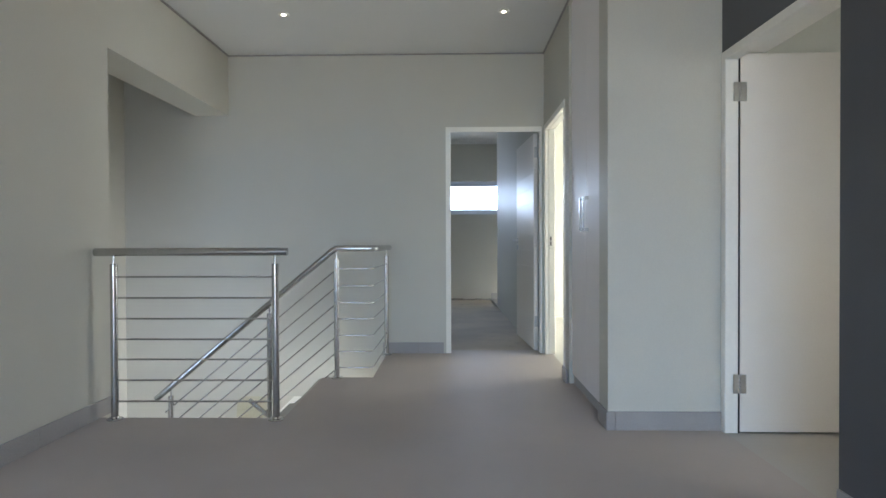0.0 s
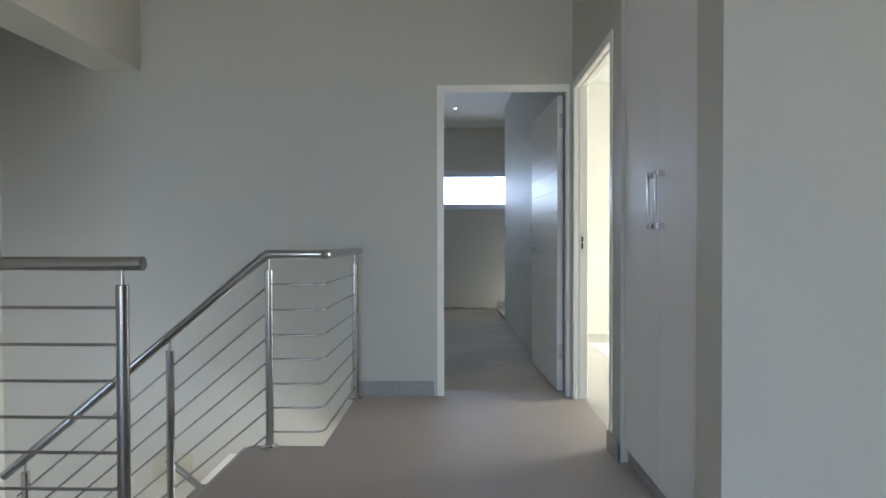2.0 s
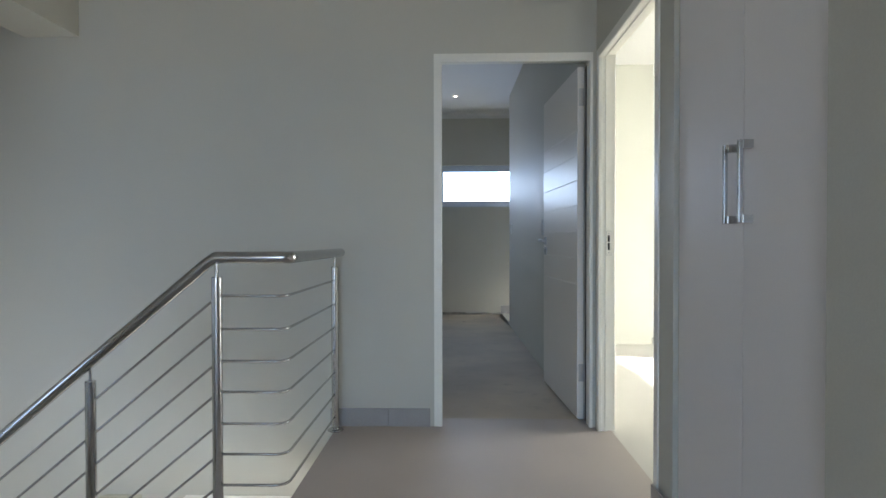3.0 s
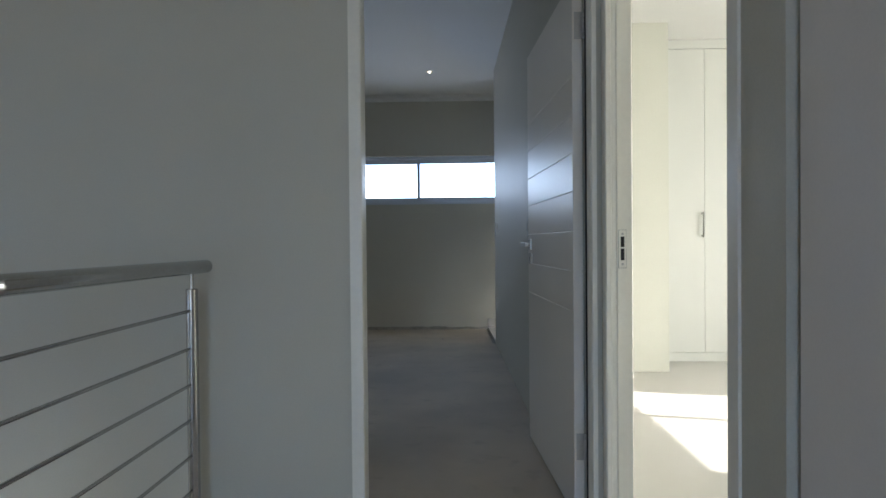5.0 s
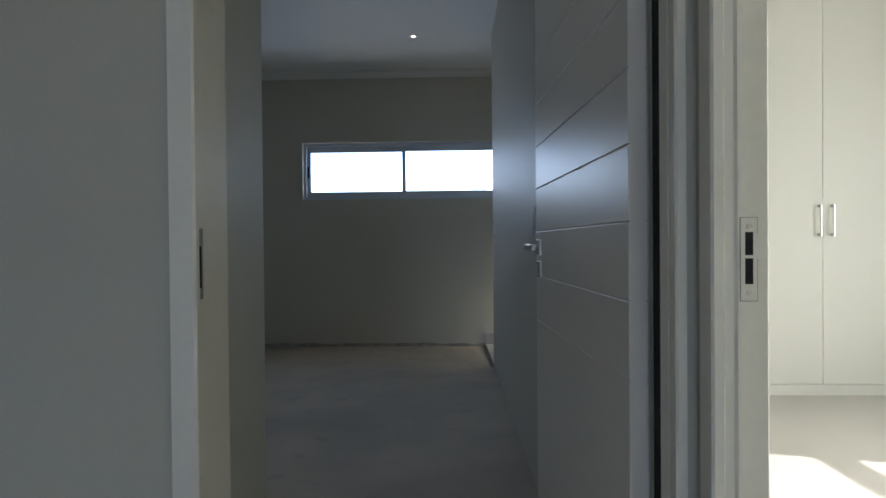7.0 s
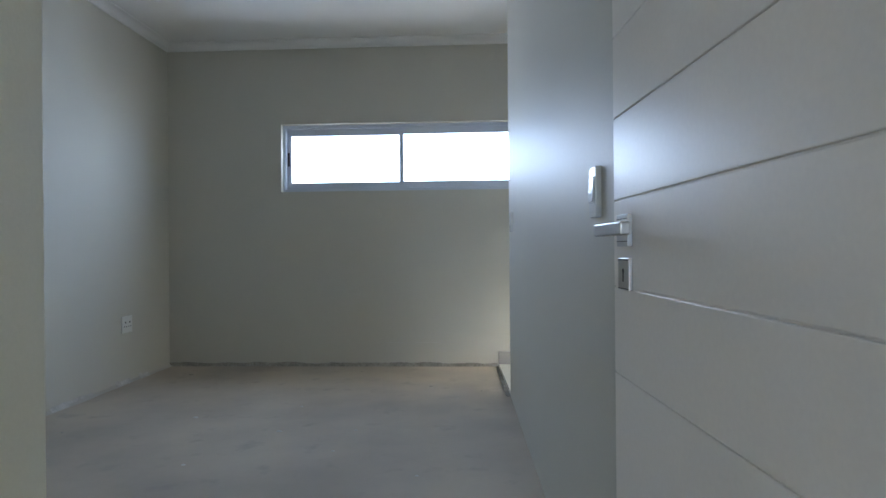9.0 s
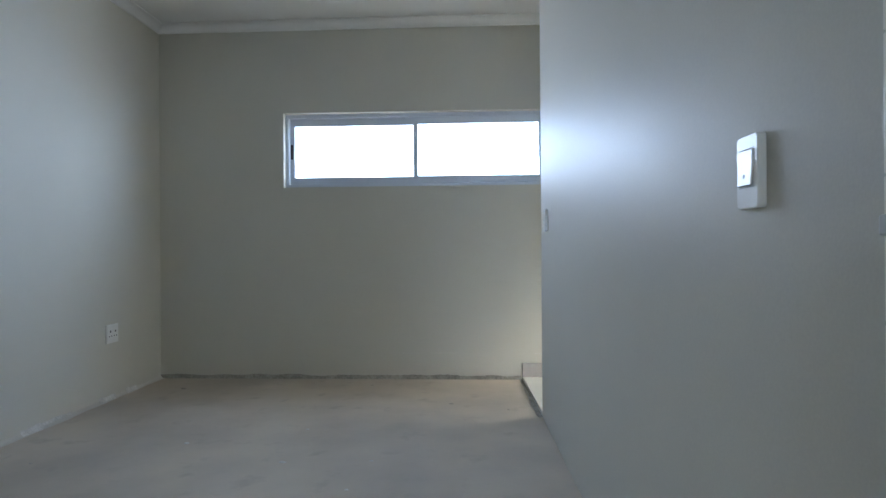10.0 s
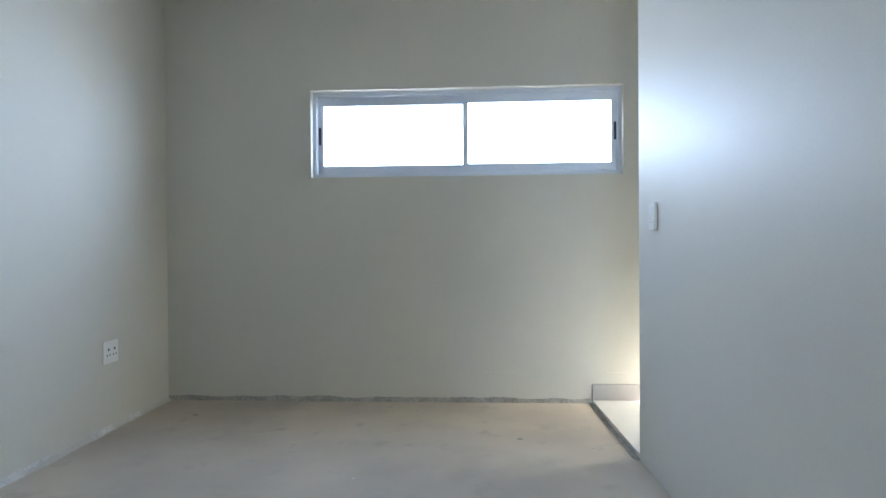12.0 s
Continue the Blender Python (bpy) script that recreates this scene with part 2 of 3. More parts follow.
# ---- structure: landing ----
fl = bmesh.new()
for q in ((XL, STEP_X, -3.0, YA + 0.03), (STEP_X, WELL_X, -3.0, YB + 0.02), (WELL_X, XR + 0.07, -3.0, YD), (XR + 0.07, TX, -3.0, 5.0), (TX, 4.5, -3.0, 0.62), (0.2, 1.12, YD, YD2 - 0.01)):
    box(fl, q[0], q[1], q[2], q[3], -0.3, 0.0)
structure("floor", fl, FLOOR, "smooth taupe-grey porcelain tiled floor of the landing", "floor")
structure("floor_side_room", block(TX, 4.5, 0.62, BK, -0.3, -0.001), TILE_SIDE, "beige tiled floor of the side room", "floor")
structure("floor_bright_room", block(XR + 0.07, 4.7, 5.0, 9.7, -0.3, 0.0), TILE_LIGHT, "pale grey tiled floor of the bright room", "floor")
structure("ceiling", block(-3.0, 4.9, -3.3, YD, H, H + 0.2), CEILING, "white plastered flat ceiling", "ceiling")
structure("wall_west", wall_mesh("x", XL, -0.31, -3.2, YD, -0.3, H, [(4.345, YD, -0.3, 2.188)]), WALL, "greige painted wall with a beam over the stairwell", "wall")
structure("wall_bedroom_door", wall_mesh("y", YD, YD2 - YD, -2.95, XR + 0.085, -0.3, H + 0.15, [(0.2515, 1.1115, -0.3, 2.0619)]), WALL, "greige painted wall with the bedroom doorway", "wall")
structure("wall_stair_low", block(-1.42, 1.9, YD + 0.001, YD2, LOW, -0.40), STAIR_BEIGE, "beige wall of the lower flight", "wall")
structure("wall_stair_upper", block(-1.42, XR + 0.085, YD + 0.0, YD2, -0.40, -0.3), WALL, "greige painted band over the lower flight", "wall")
structure("wall_stair_turn", block(-2.95, -1.42, YD + 0.0, YD2, LOW, -0.3), WALL, "greige painted wall of the half landing", "wall")
# The sunlit part of the lower wall, put in as a white panel.
structure("wall_stair_sunlit", prism(bmesh.new(), [(-1.165, -0.4005), (-1.385, -0.612), (-1.385, -1.3), (0.9, -1.3), (0.9, -0.4005)], "y", YD - 0.003, YD + 0.0009), FRAME, "white field painting the sunlit part of the lower wall, with a sloping edge", "wall")
# Light spot by the handrail's end, laid on as a thin yellowish panel.
structure("wall_stair_lit_spot", prism(bmesh.new(), [(-1.66, -0.415), (-1.69, -0.44), (-1.70, -0.59), (-1.68, -0.605), (-1.4205, -0.605), (-1.4205, -0.401), (-1.62, -0.401)], "y", YD - 0.004, YD + 0.0009), LIT_YELLOW, "yellowish panel painting the light spot behind the lower handrail's end", "wall")
structure("wall_stair_west", wall_mesh("x", -2.726, -0.23, 3.4, YD, LOW, H), WALL, "greige painted wall of the stairwell", "wall")
structure("wall_stair_south", wall_mesh("y", YA + 0.025, -0.2, -2.726, XL - 0.31, LOW, H, [(-2.66, -2.12, -0.6, 0.9)]), WALL, "greige painted stairwell wall", "wall")
structure("wall_door_east", wall_mesh("x", XR, 0.085, DY0 - 0.14, YD, 0, H, [(DY0 + 0.022, DY1 - 0.022, 0, 2.05)]), WALL, "greige painted wall with a doorway", "wall")
structure("wall_cupboard_front", block(XR, TX, BK, 4.22, 0, H), WALL, "greige painted wall end beside the built-in cupboard", "wall")
structure("wall_charcoal", wall_mesh("x", TX, 0.2, 0.75, 4.22, 0, H, [(TY0 + 0.0085, TY1 - 0.0085, 0, 2.0069)]), CHARCOAL, "charcoal painted accent wall with a doorway", "wall")
structure("wall_charcoal_face", block(TX - 0.02, TX - 0.0005, 0.75, TY0 + 0.043, 0, H, bevel=0.002), CHARCOAL, "charcoal plaster skim standing proud beside the door frame", "wall")
structure("wall_cupboard_back", wall_mesh("x", TX + 0.03, 0.12, 4.22, 5.05, 0, H), WALL, "wall behind the cupboard", "wall")
structure("wall_south", wall_mesh("y", -3.0, -0.2, -2.1, 4.7, 0, H, [(-1.8, 1.2, 0.2, 2.3)]), WALL, "greige painted wall with a wide unseen window", "wall")
# Unseen wall and opening, added for the fill on the west wall.
structure("wall_lounge_east", wall_mesh("x", 4.5, 0.2, -3.0, 0.6, 0, H, [(-2.5, -0.9, 0.2, 2.2)]), WALL, "greige painted wall with a wide unseen window", "wall")
structure("wall_side_room", wall_mesh("y", BK, 0.16, TX + 0.2, 4.5, 0, H), WALL_WHITE, "cream painted wall of the side room", "wall")
structure("wall_side_room_south", wall_mesh("y", 0.6, 0.15, TX + 0.2, 4.5, 0, H), WALL, "greige painted wall between lounge and side room", "wall")
# Closing wall; its window is assumed, only to let light in.
structure("wall_side_room_east", wall_mesh("x", 4.2, 0.15, 0.75, BK, 0, H, [(1.1, 2.0, 0.95, 2.05)]), WALL_WHITE, "cream painted wall with a window added for light", "wall")

# ---- structure: bright room ----
structure("wall_bright_room_west", wall_mesh("x", XR + 0.085, -0.05, YD2, 9.7, 0, HR), WALL_WHITE, "cream painted wall of the bright room", "wall")
structure("wall_bright_room_nib", block(XR + 0.086, 2.31, 8.72, 9.7, 0, HR), WALL_WHITE, "cream painted wall nib beside the wardrobes", "wall")
structure("wall_bright_room_north", wall_mesh("y", 9.7, 0.12, XR + 0.06, 4.9, 0, HR), WALL_WHITE, "cream painted wall behind the wardrobes", "wall")
structure("wall_bright_room_south", wall_mesh("y", 5.055, -0.1, XR + 0.085, 4.9, 0, H), WALL_WHITE, "cream painted wall of the bright room", "wall")
structure("wall_bright_room_east", wall_mesh("x", 4.7, 0.2, 4.95, 9.82, 0, HR, [(6.08, 7.6, 0.2, 2.17)]), WALL_WHITE, "cream painted wall with a tall window", "wall")
structure("ceiling_bright_room", block(XR + 0.06, 4.9, YD + 0.001, 9.82, HR, HR + 0.2), CEILING, "white plastered ceiling of the bright room", "ceiling")

# ---- structure: bedroom ----
bf = bmesh.new()
box(bf, BX - 0.1, 1.03, YD2 - 0.01, BY + 0.1, -0.3, -0.008)
box(bf, 1.03, 1.15, YD2 - 0.01, NY, -0.3, -0.008)
structure("floor_bedroom", bf, SCREED, "raw stained cement screed bedroom floor", "floor")
structure("floor_passage", prism(bmesh.new(), [(0.984, BY + 0.1), (1.019, NY + 0.001), (2.35, NY + 0.001), (2.35, BY + 0.1)], "z", -0.31, 0.014), TILE_CREAM, "cream tiled floor of the side passage", "floor")
structure("ceiling_bedroom", block(BX - 0.1, 1.13, YD2 - 0.02, BY + 0.2, HB, HB + 0.2), CEILING, "white plastered bedroom ceiling", "ceiling")
structure("ceiling_passage", block(1.13, 3.8, NY - 0.2, BY + 0.2, HB, HB + 0.2), CEILING, "white plastered passage ceiling", "ceiling")
structure("wall_bedroom_west", wall_mesh("x", BX, -0.2, YD2 - 0.1, BY + 0.2, -0.3, HB + 0.05), WALL, "greige painted bedroom wall", "wall")
structure("wall_bedroom_north", wall_mesh("y", BY, 0.22, BX, 3.8, -0.3, HB + 0.05, [(-0.896, 1.196, 1.516, 2.106)]), WALL, "greige painted bedroom wall with a high strip window", "wall")
structure("wall_bedroom_entry", block(BX, 0.126, YD2, 6.97, -0.3, HB + 0.04), WALL_WHITE, "off-white painted wall return inside the bedroom door", "wall")
structure("wall_bedroom_east", prism(bmesh.new(), [(1.085, YD2), (1.017, NY), (1.18, NY), (1.18, YD2)], "z", -0.3, HB + 0.05), WALL, "greige satin painted bedroom wall ending at a passage", "wall")
structure("wall_passage_south", block(1.18, 3.8, NY - 0.2, NY, -0.3, HB + 0.05), WALL, "greige painted passage wall", "wall")
# Unseen wall; its low opening is set to drop sun near the corner.
structure("wall_passage_east", wall_mesh("x", 2.2, 0.2, NY, BY, -0.3, HB + 0.05, [(NY + 0.07, BY - 0.06, 0.25, 0.79)]), WALL, "greige wall with a glazed opening", "wall")

# ---- structure: below ----
structure("floor_lower", block(-3.0, 1.9, 3.9, YD2, LOW - 0.2, LOW), CONCRETE, "cream tiled floor of the storey below", "floor")
# Unseen wall, placed so that light from below reaches the stair.
structure("wall_lower_east", wall_mesh("x", 1.7, 0.2, 3.9, YD2, LOW, -0.3, [(4.2, 5.9, LOW + 0.1, -0.75)]), WALL_WHITE, "unseen cream wall of the storey below with an added window", "wall")
structure("wall_lower_south", wall_mesh("y", YA, -0.2, XL, 1.9, LOW, -0.3), WALL_WHITE, "cream wall of the storey below", "wall")
structure("ground", block(-300, 300, -300, 300, LOW - 0.7, LOW - 0.35), GROUND, "paved ground outside", "ground")


# ---- skirting of grey tiles ----
def skirting(name, runs, h=0.1, length=0.6):
    """runs: (x0, y0, x1, y1, nx, ny): a run along a wall, and the way that it faces."""
    base = None
    for x0, y0, x1, y1, nx, ny in runs:
        d = Vector((x1 - x0, y1 - y0, 0))
        full, d = d.length, d.normalized()
        n = Vector((nx, ny, 0))
        p = Vector((x0, y0, 0))
        bm = bmesh.new()
        a, b = p + n * 0.004, p + d * full + n * 0.004
        box(bm, min(p.x, b.x), max(p.x, b.x) if abs(d.x) > .5 else max(p.x, a.x), min(p.y, b.y), max(p.y, b.y) if abs(d.y) > .5 else max(p.y, a.y), 0.0, h - 0.003)
        if base is None:
            base = structure(name, bm, GROUT, "grey tile skirting along the wall", "skirting")
        else:
            part("backing", bm, GROUT, base)
        s = 0.0
        while s < full - 0.01:
            e = min(full, s + length)
            u, w = p + d * (s + 0.0015), p + d * (e - 0.0015) + n * 0.011
            part("tile", block(min(u.x, w.x), max(u.x, w.x), min(u.y, w.y), max(u.y, w.y), 0.0, h, bevel=0.0015), SKIRT, base)
            s = e


skirting("baseboard_landing", [(XL, 4.34, XL, -3.0, 1, 0)])
skirting("baseboard_far", [(-0.013, YD, WELL_X - 0.04, YD, 0, -1), (0.22, YD, -0.013, YD, 0, -1)])
skirting("baseboard_nib", [(XR - 0.013, DY0 + 0.02, XR - 0.013, DY0 - 0.14, -1, 0)])
skirting("baseboard_block", [(XR, 4.22, XR, BK, -1, 0), (XR - 0.011, BK, 1.178, BK, 0, -1), (1.178, BK, TX - 0.002, BK, 0, -1)])
skirting("baseboard_charcoal", [(TX - 0.02, TY0 + 0.04, TX - 0.02, 0.75, -1, 0)])
skirting("baseboard_passage", [(0.984, BY, 2.184, BY, 0, -1)], h=0.122)


# ---- doors and frames ----
def door_frame(name, axis, face, depth, a0, a1, label, rebate="back", top=2.07, stop=0.014, recess=0.036, slim=False):
    """A pressed steel frame round an opening from a0 to a1 (outer edges) in a wall whose near face is at face and goes depth back."""
    w = 0.045
    back = face + depth
    s = 1 if depth > 0 else -1
    rb = 0.045 * s                               # depth of the leaf's rebate
    if rebate == "back":
        prof = [(0, face - 0.006 * s), (w - 0.004, face - 0.006 * s), (w, face - 0.002 * s), (w, face + 0.012 * s), (w - 0.004, face + 0.016 * s), (w - 0.004, face + 0.03 * s), (w, face + 0.034 * s),
                (w, back - rb), (w - 0.014, back - rb), (w - 0.014, back + 0.002 * s), (w - 0.018, back + 0.006 * s), (0, back + 0.006 * s), (0, back), (0.023, back), (0.023, face), (0, face)]
    elif rebate == "near":
        prof = [(0, face - 0.006 * s), (w - 0.004, face - 0.006 * s), (w, face - 0.002 * s), (w, face + (stop - 0.004) * s), (w - 0.004, face + stop * s), (w - 0.036, face + stop * s),
                (w - 0.036, back + 0.006 * s), (0, back + 0.006 * s), (0, back), (0.0085, back), (0.0085, face), (0, face)]
    else:
        prof = [(0, face - 0.006 * s), (w - 0.018, face - 0.006 * s), (w - 0.014, face - 0.002 * s), (w - 0.014, face + rb), (w, face + rb), (w, back + 0.002 * s), (w - 0.004, back + 0.006 * s), (0, back + 0.006 * s), (0, back), (0.023, back), (0.023, face), (0, face)]
    def place(u, v, k):
        a = a0 + u if k == 0 else a1 - u
        return (a, v) if axis == "y" else (v, a)
    strike_side = [(w - recess if rebate == "near" and abs(u - (w - 0.036)) < 1e-6 else u, v) for u, v in prof]
    first = prism(bmesh.new(), [place(u, v, 0) for u, v in strike_side], "z", 0, top)
    thing = structure(name, first, FRAME, label, "door frame")
    if slim:                                     # hinge side: a plain reveal as deep as the stop, then the leaf's rebate
        prof_2 = [(0, face - 0.006 * s), (0.014, face - 0.006 * s), (0.018, face - 0.002 * s), (0.018, face + 0.022 * s), (0.0155, face + 0.024 * s), (0.0155, face + 0.030 * s), (0.018, face + 0.032 * s),
                  (0.018, face + 0.070 * s), (0.016, face + 0.072 * s), (0.009, face + 0.072 * s), (0.009, back + 0.006 * s), (0, back + 0.006 * s), (0, back), (0.0085, back), (0.0085, face), (0, face)]
    else:
        prof_2 = prof
    part("jamb", prism(bmesh.new(), [place(u, v, 1) for u, v in prof_2], "z", 0, top), FRAME, thing)
    mid = (face + back) / 2
    head = [(mid + (v - mid) * 1.006, top + 0.0006 - u) for u, v in prof]
    bm = prism(bmesh.new(), head, "x" if axis == "y" else "y", a0 + 0.0008, a1 - 0.0008)
    part("head", bm, FRAME, thing)
    return thing


def hinge(parent, place, turn, mat=SATIN):
    """A butt hinge: a knuckle and two plates."""
    m = pose(*place, 0, 0, turn)
    bm = bmesh.new()
    for k in range(5):
        lathe(bm, (0, 0, -0.05 + 0.02 * k), [(0.0055, 0.0007), (0.006, 0.0015), (0.006, 0.0185), (0.0055, 0.0193)], 12)
    box(bm, 0.0045, 0.034, -0.0012, 0.0012, -0.05, 0.05)
    box(bm, -0.034, -0.0045, -0.0012, 0.0012, -0.05, 0.05)
    bm.transform(m)
    h = part("hinge", bm, mat, parent, "satin steel butt hinge", smooth=True)
    for dx in (-0.02, 0.02):
        for dz in (-0.035, 0, 0.035):
            s = tube(bmesh.new(), [(dx, -0.0012, dz), (dx, -0.0022, dz)], 0.0035, 8)
            s.transform(m)
            part("screw", s, SATIN, h)
    return h


def door_leaf(name, m, width, height, label, grooves=(), handle_at=None, thick=0.04):
    """A door leaf from its hinge edge along +x, its front towards -y; m is the pose of its hinge edge on the floor."""
    core = block(0, width, 0.003, thick - 0.003, 0.008, height, bevel=0.001) if grooves else block(0, width, 0, thick, 0.008, height, bevel=0.002)
    thing = new(name)
    tagged(thing, label, "door", kind="structure")
    thing.matrix_world = m
    part("core", core, DOOR, thing)
    if grooves:
        edges = [0.008, *grooves, height]
        for z0, z1 in zip(edges, edges[1:]):
            for y0, y1 in ((0.0, 0.006), (thick - 0.006, thick)):
                part("panel", block(0.0002, width - 0.0002, y0, y1, z0 + 0.0012, z1 - 0.0012, bevel=0.0018), DOOR, thing)
    if handle_at:
        x, z = handle_at
        for sgn, y in ((-1, 0.0), (1, thick)):
            a, b = sorted((y, y + sgn * 0.009))
            rose = part("rose", block(x - 0.027, x + 0.027, a, b, z - 0.027, z + 0.027, bevel=0.0015), SATIN, thing, "square satin nickel rose")
            for dz in (-0.019, 0.0185):
                part("groove", block(x - 0.026, x + 0.026, min(y + sgn * 0.0086, y + sgn * 0.0094), max(y + sgn * 0.0086, y + sgn * 0.0094), z + dz, z + dz + 0.0012), DARK, rose)
            part("handle_neck", tube(bmesh.new(), [(x, y + sgn * 0.008, z), (x, y + sgn * 0.045, z)], 0.009, 16), SATIN, thing, smooth=True)
            a, b = sorted((y + sgn * 0.037, y + sgn * 0.053))
            part("lever", block(x - 0.125, x + 0.011, a, b, z - 0.010, z + 0.010, bevel=0.0025), SATIN, thing, "square-section satin nickel lever")
            a, b = sorted((y, y + sgn * 0.007))
            esc = part("escutcheon", block(x - 0.027, x + 0.027, a, b, z - 0.100, z - 0.046, bevel=0.0015), SATIN, thing, "square keyhole plate")
            yk = sorted((y + sgn * 0.0066, y + sgn * 0.0076))
            kb = bmesh.new()
            box(kb, x - 0.0022, x + 0.0022, *yk, z - 0.086, z - 0.070)
            tube(kb, [(x, yk[0], z - 0.068), (x, yk[1], z - 0.068)], 0.0042, 12)
            part("keyhole", kb, DARK, esc)
            for dz in (-0.098, -0.050):
                part("groove", block(x - 0.026, x + 0.026, min(y + sgn * 0.0066, y + sgn * 0.0074), max(y + sgn * 0.0066, y + sgn * 0.0074), z + dz, z + dz + 0.0012), DARK, esc)
        part("lock_plate", block(width - 0.001, width + 0.0015, thick / 2 - 0.011, thick / 2 + 0.011, z - 0.13, z + 0.05), SATIN, thing)
    return thing


frame_1 = door_frame("door_frame_1", "y", YD, YD2 - YD, 0.243, 1.120, "white enamelled pressed steel door frame, bedroom door open", rebate="near", recess=0.012, slim=True)
frame_2 = door_frame("door_frame_2", "x", XR, 0.085, DY0, DY1, "white enamelled pressed steel door frame with a strike plate")
frame_3 = door_frame("door_frame_3", "x", TX, 0.2, TY0, TY1, "white enamelled pressed steel door frame in the charcoal wall", rebate="near", stop=0.064, top=2.015)

ang = math.degrees(math.atan2(7.205 - 6.302, 1.006 - 1.062))
leaf_1 = door_leaf("door_1", pose(1.062, 6.302, 0, 0, 0, ang) @ Matrix.Diagonal((1, -1, 1, 1)), 0.905, 2.03,
                   "white painted door with horizontal grooves, standing wide open", (0.785, 0.938, 1.09, 1.237, 1.382, 1.528, 1.67), (0.835, 1.036), thick=0.037)
leaf_3 = door_leaf("door_3", pose(1.820, 3.990, 0, 0, 0, -1.0), 0.81, 2.0, "plain white flush door standing open into a side room")
for z in (0.275, 1.857):
    hinge(frame_1, (1.1035, 6.2985, z), 0)
for z in (0.262, 1.80):
    hinge(frame_3, (1.816, 3.986, z), 0)


# Black strips put in for the deep shade of the hinge gaps.
part("gap_shade", block(1.1072, 1.1108, 6.2525, 6.3005, 0.0, 2.03), DARK, frame_1, "black strip painting the shade in the hinge gap")
part("gap_shade", block(1.8125, 1.8190, 3.9935, 4.025, 0.0, 1.99), DARK, frame_3, "black strip painting the shade in the hinge gap")


def strike(parent, x0, x1, y, z0, z1):
    pl = bmesh.new()
    box(pl, x0, x1, y - 0.0015, y, z0, z1, bevel=0.0006)
    box(pl, x1 - 0.001, x1 + 0.014, y - 0.0015, y, z0 + 0.065, z1 - 0.025, bevel=0.0006)
    p = part("strike_plate", pl, FRAME, parent, "painted strike plate with two bolt holes")
    part("plate_gap", block(x0 - 0.0012, x1 + 0.0012, y - 0.0004, y + 0.0006, z0 - 0.0012, z1 + 0.0012), SEAM, p, "thin grey joint round the plate")
    c = x0 + 0.5 * (x1 - x0)
    for a, b in ((z0 + 0.026, z0 + 0.066), (z0 + 0.071, z0 + 0.107)):
        part("bolt_hole", block(c - 0.006, c + 0.006, y - 0.0022, y - 0.0012, a, b), DARK, p)
    for z in (z0 + 0.013, z1 - 0.013):
        part("screw", tube(bmesh.new(), [(c, y - 0.001, z), (c, y - 0.0028, z)], 0.0042, 10), SATIN, p)


strike(frame_2, 1.178, 1.203, DY1 - 0.045, 0.958, 1.087)
sp = part("strike_plate", block(0.2755, 0.2772, 6.20, 6.225, 0.955, 1.082), SATIN, frame_1)
part("bolt_hole", block(0.2765, 0.2779, 6.207, 6.218, 0.975, 1.05), DARK, sp)


# ---- windows ----
def sliding_window(name, axis, at, a0, a1, z0, z1, label, mid=None, bars=(), fw=0.06):
    """An aluminium window that fills an opening; axis: the way that it faces."""
    def b(u0, u1, d0, d1, w0, w1, bevel=0.002):
        return block(*((u0, u1, at + d0, at + d1) if axis == "y" else (at + d0, at + d1, u0, u1)), w0, w1, bevel=bevel)
    mid = mid if mid is not None else (a0 + a1) / 2
    win = structure(name, b(a0, a1, 0, 0.07, z0, z0 + 0.028), ALU, label, "window")
    part("window_frame", b(a0, a1, 0, 0.07, z1 - 0.028, z1), ALU, win)
    part("window_frame", b(a0, a0 + 0.025, 0, 0.07, z0 + 0.028, z1 - 0.028), ALU, win)
    part("window_frame", b(a1 - 0.025, a1, 0, 0.07, z0 + 0.028, z1 - 0.028), ALU, win)
    for k, (u0, u1) in enumerate(((a0 + 0.027, mid + 0.018), (mid - 0.018, a1 - 0.027))):
        d = 0.036 if k == 0 else 0.004
        e = d + 0.028
        s = part("sash", b(u0, u1, d, e, z0 + 0.03, z0 + fw), ALU, win)
        part("rail", b(u0, u1, d, e, z1 - fw, z1 - 0.03), ALU, s)
        part("stile", b(u0, u0 + 0.036, d, e, z0 + fw, z1 - fw), ALU, s)
        part("stile", b(u1 - 0.036, u1, d, e, z0 + fw, z1 - fw), ALU, s)
        g = part("pane", b(u0 + 0.03, u1 - 0.03, d + 0.011, d + 0.016, z0 + fw - 0.005, z1 - fw, 0), GLASS, s)
        g.visible_shadow = False
        lu = u0 + 0.005 if k == 0 else u1 - 0.021
        zc = (z0 + z1) / 2
        part("latch", b(lu, lu + 0.016, d - 0.008, d, zc - 0.06, zc + 0.06), DARK, s, "dark recessed sash latch")
    for z in bars:
        part("transom", b(a0, a1, 0.01, 0.06, z - 0.045, z + 0.045), ALU, win)
    return win


sliding_window("window_1", "y", BY + 0.055, -0.896, 1.196, 1.516, 2.106, "high strip sliding window in grey aluminium", mid=0.154, fw=0.088)
sliding_window("window_2", "x", 4.78, 6.08, 7.6, 0.2, 2.17, "tall aluminium window with a transom", mid=6.97, bars=(1.57,))
sliding_window("window_3", "y", -3.12, -1.8, 1.2, 0.2, 2.3, "wide aluminium sliding window, out of view")
sliding_window("window_4", "x", 2.28, NY + 0.07, BY - 0.06, 0.25, 0.79, "low unseen aluminium window of the passage, sized for its sun patch")
sliding_window("window_5", "x", 4.25, 1.1, 2.0, 0.95, 2.05, "unseen aluminium window added to light the side room")
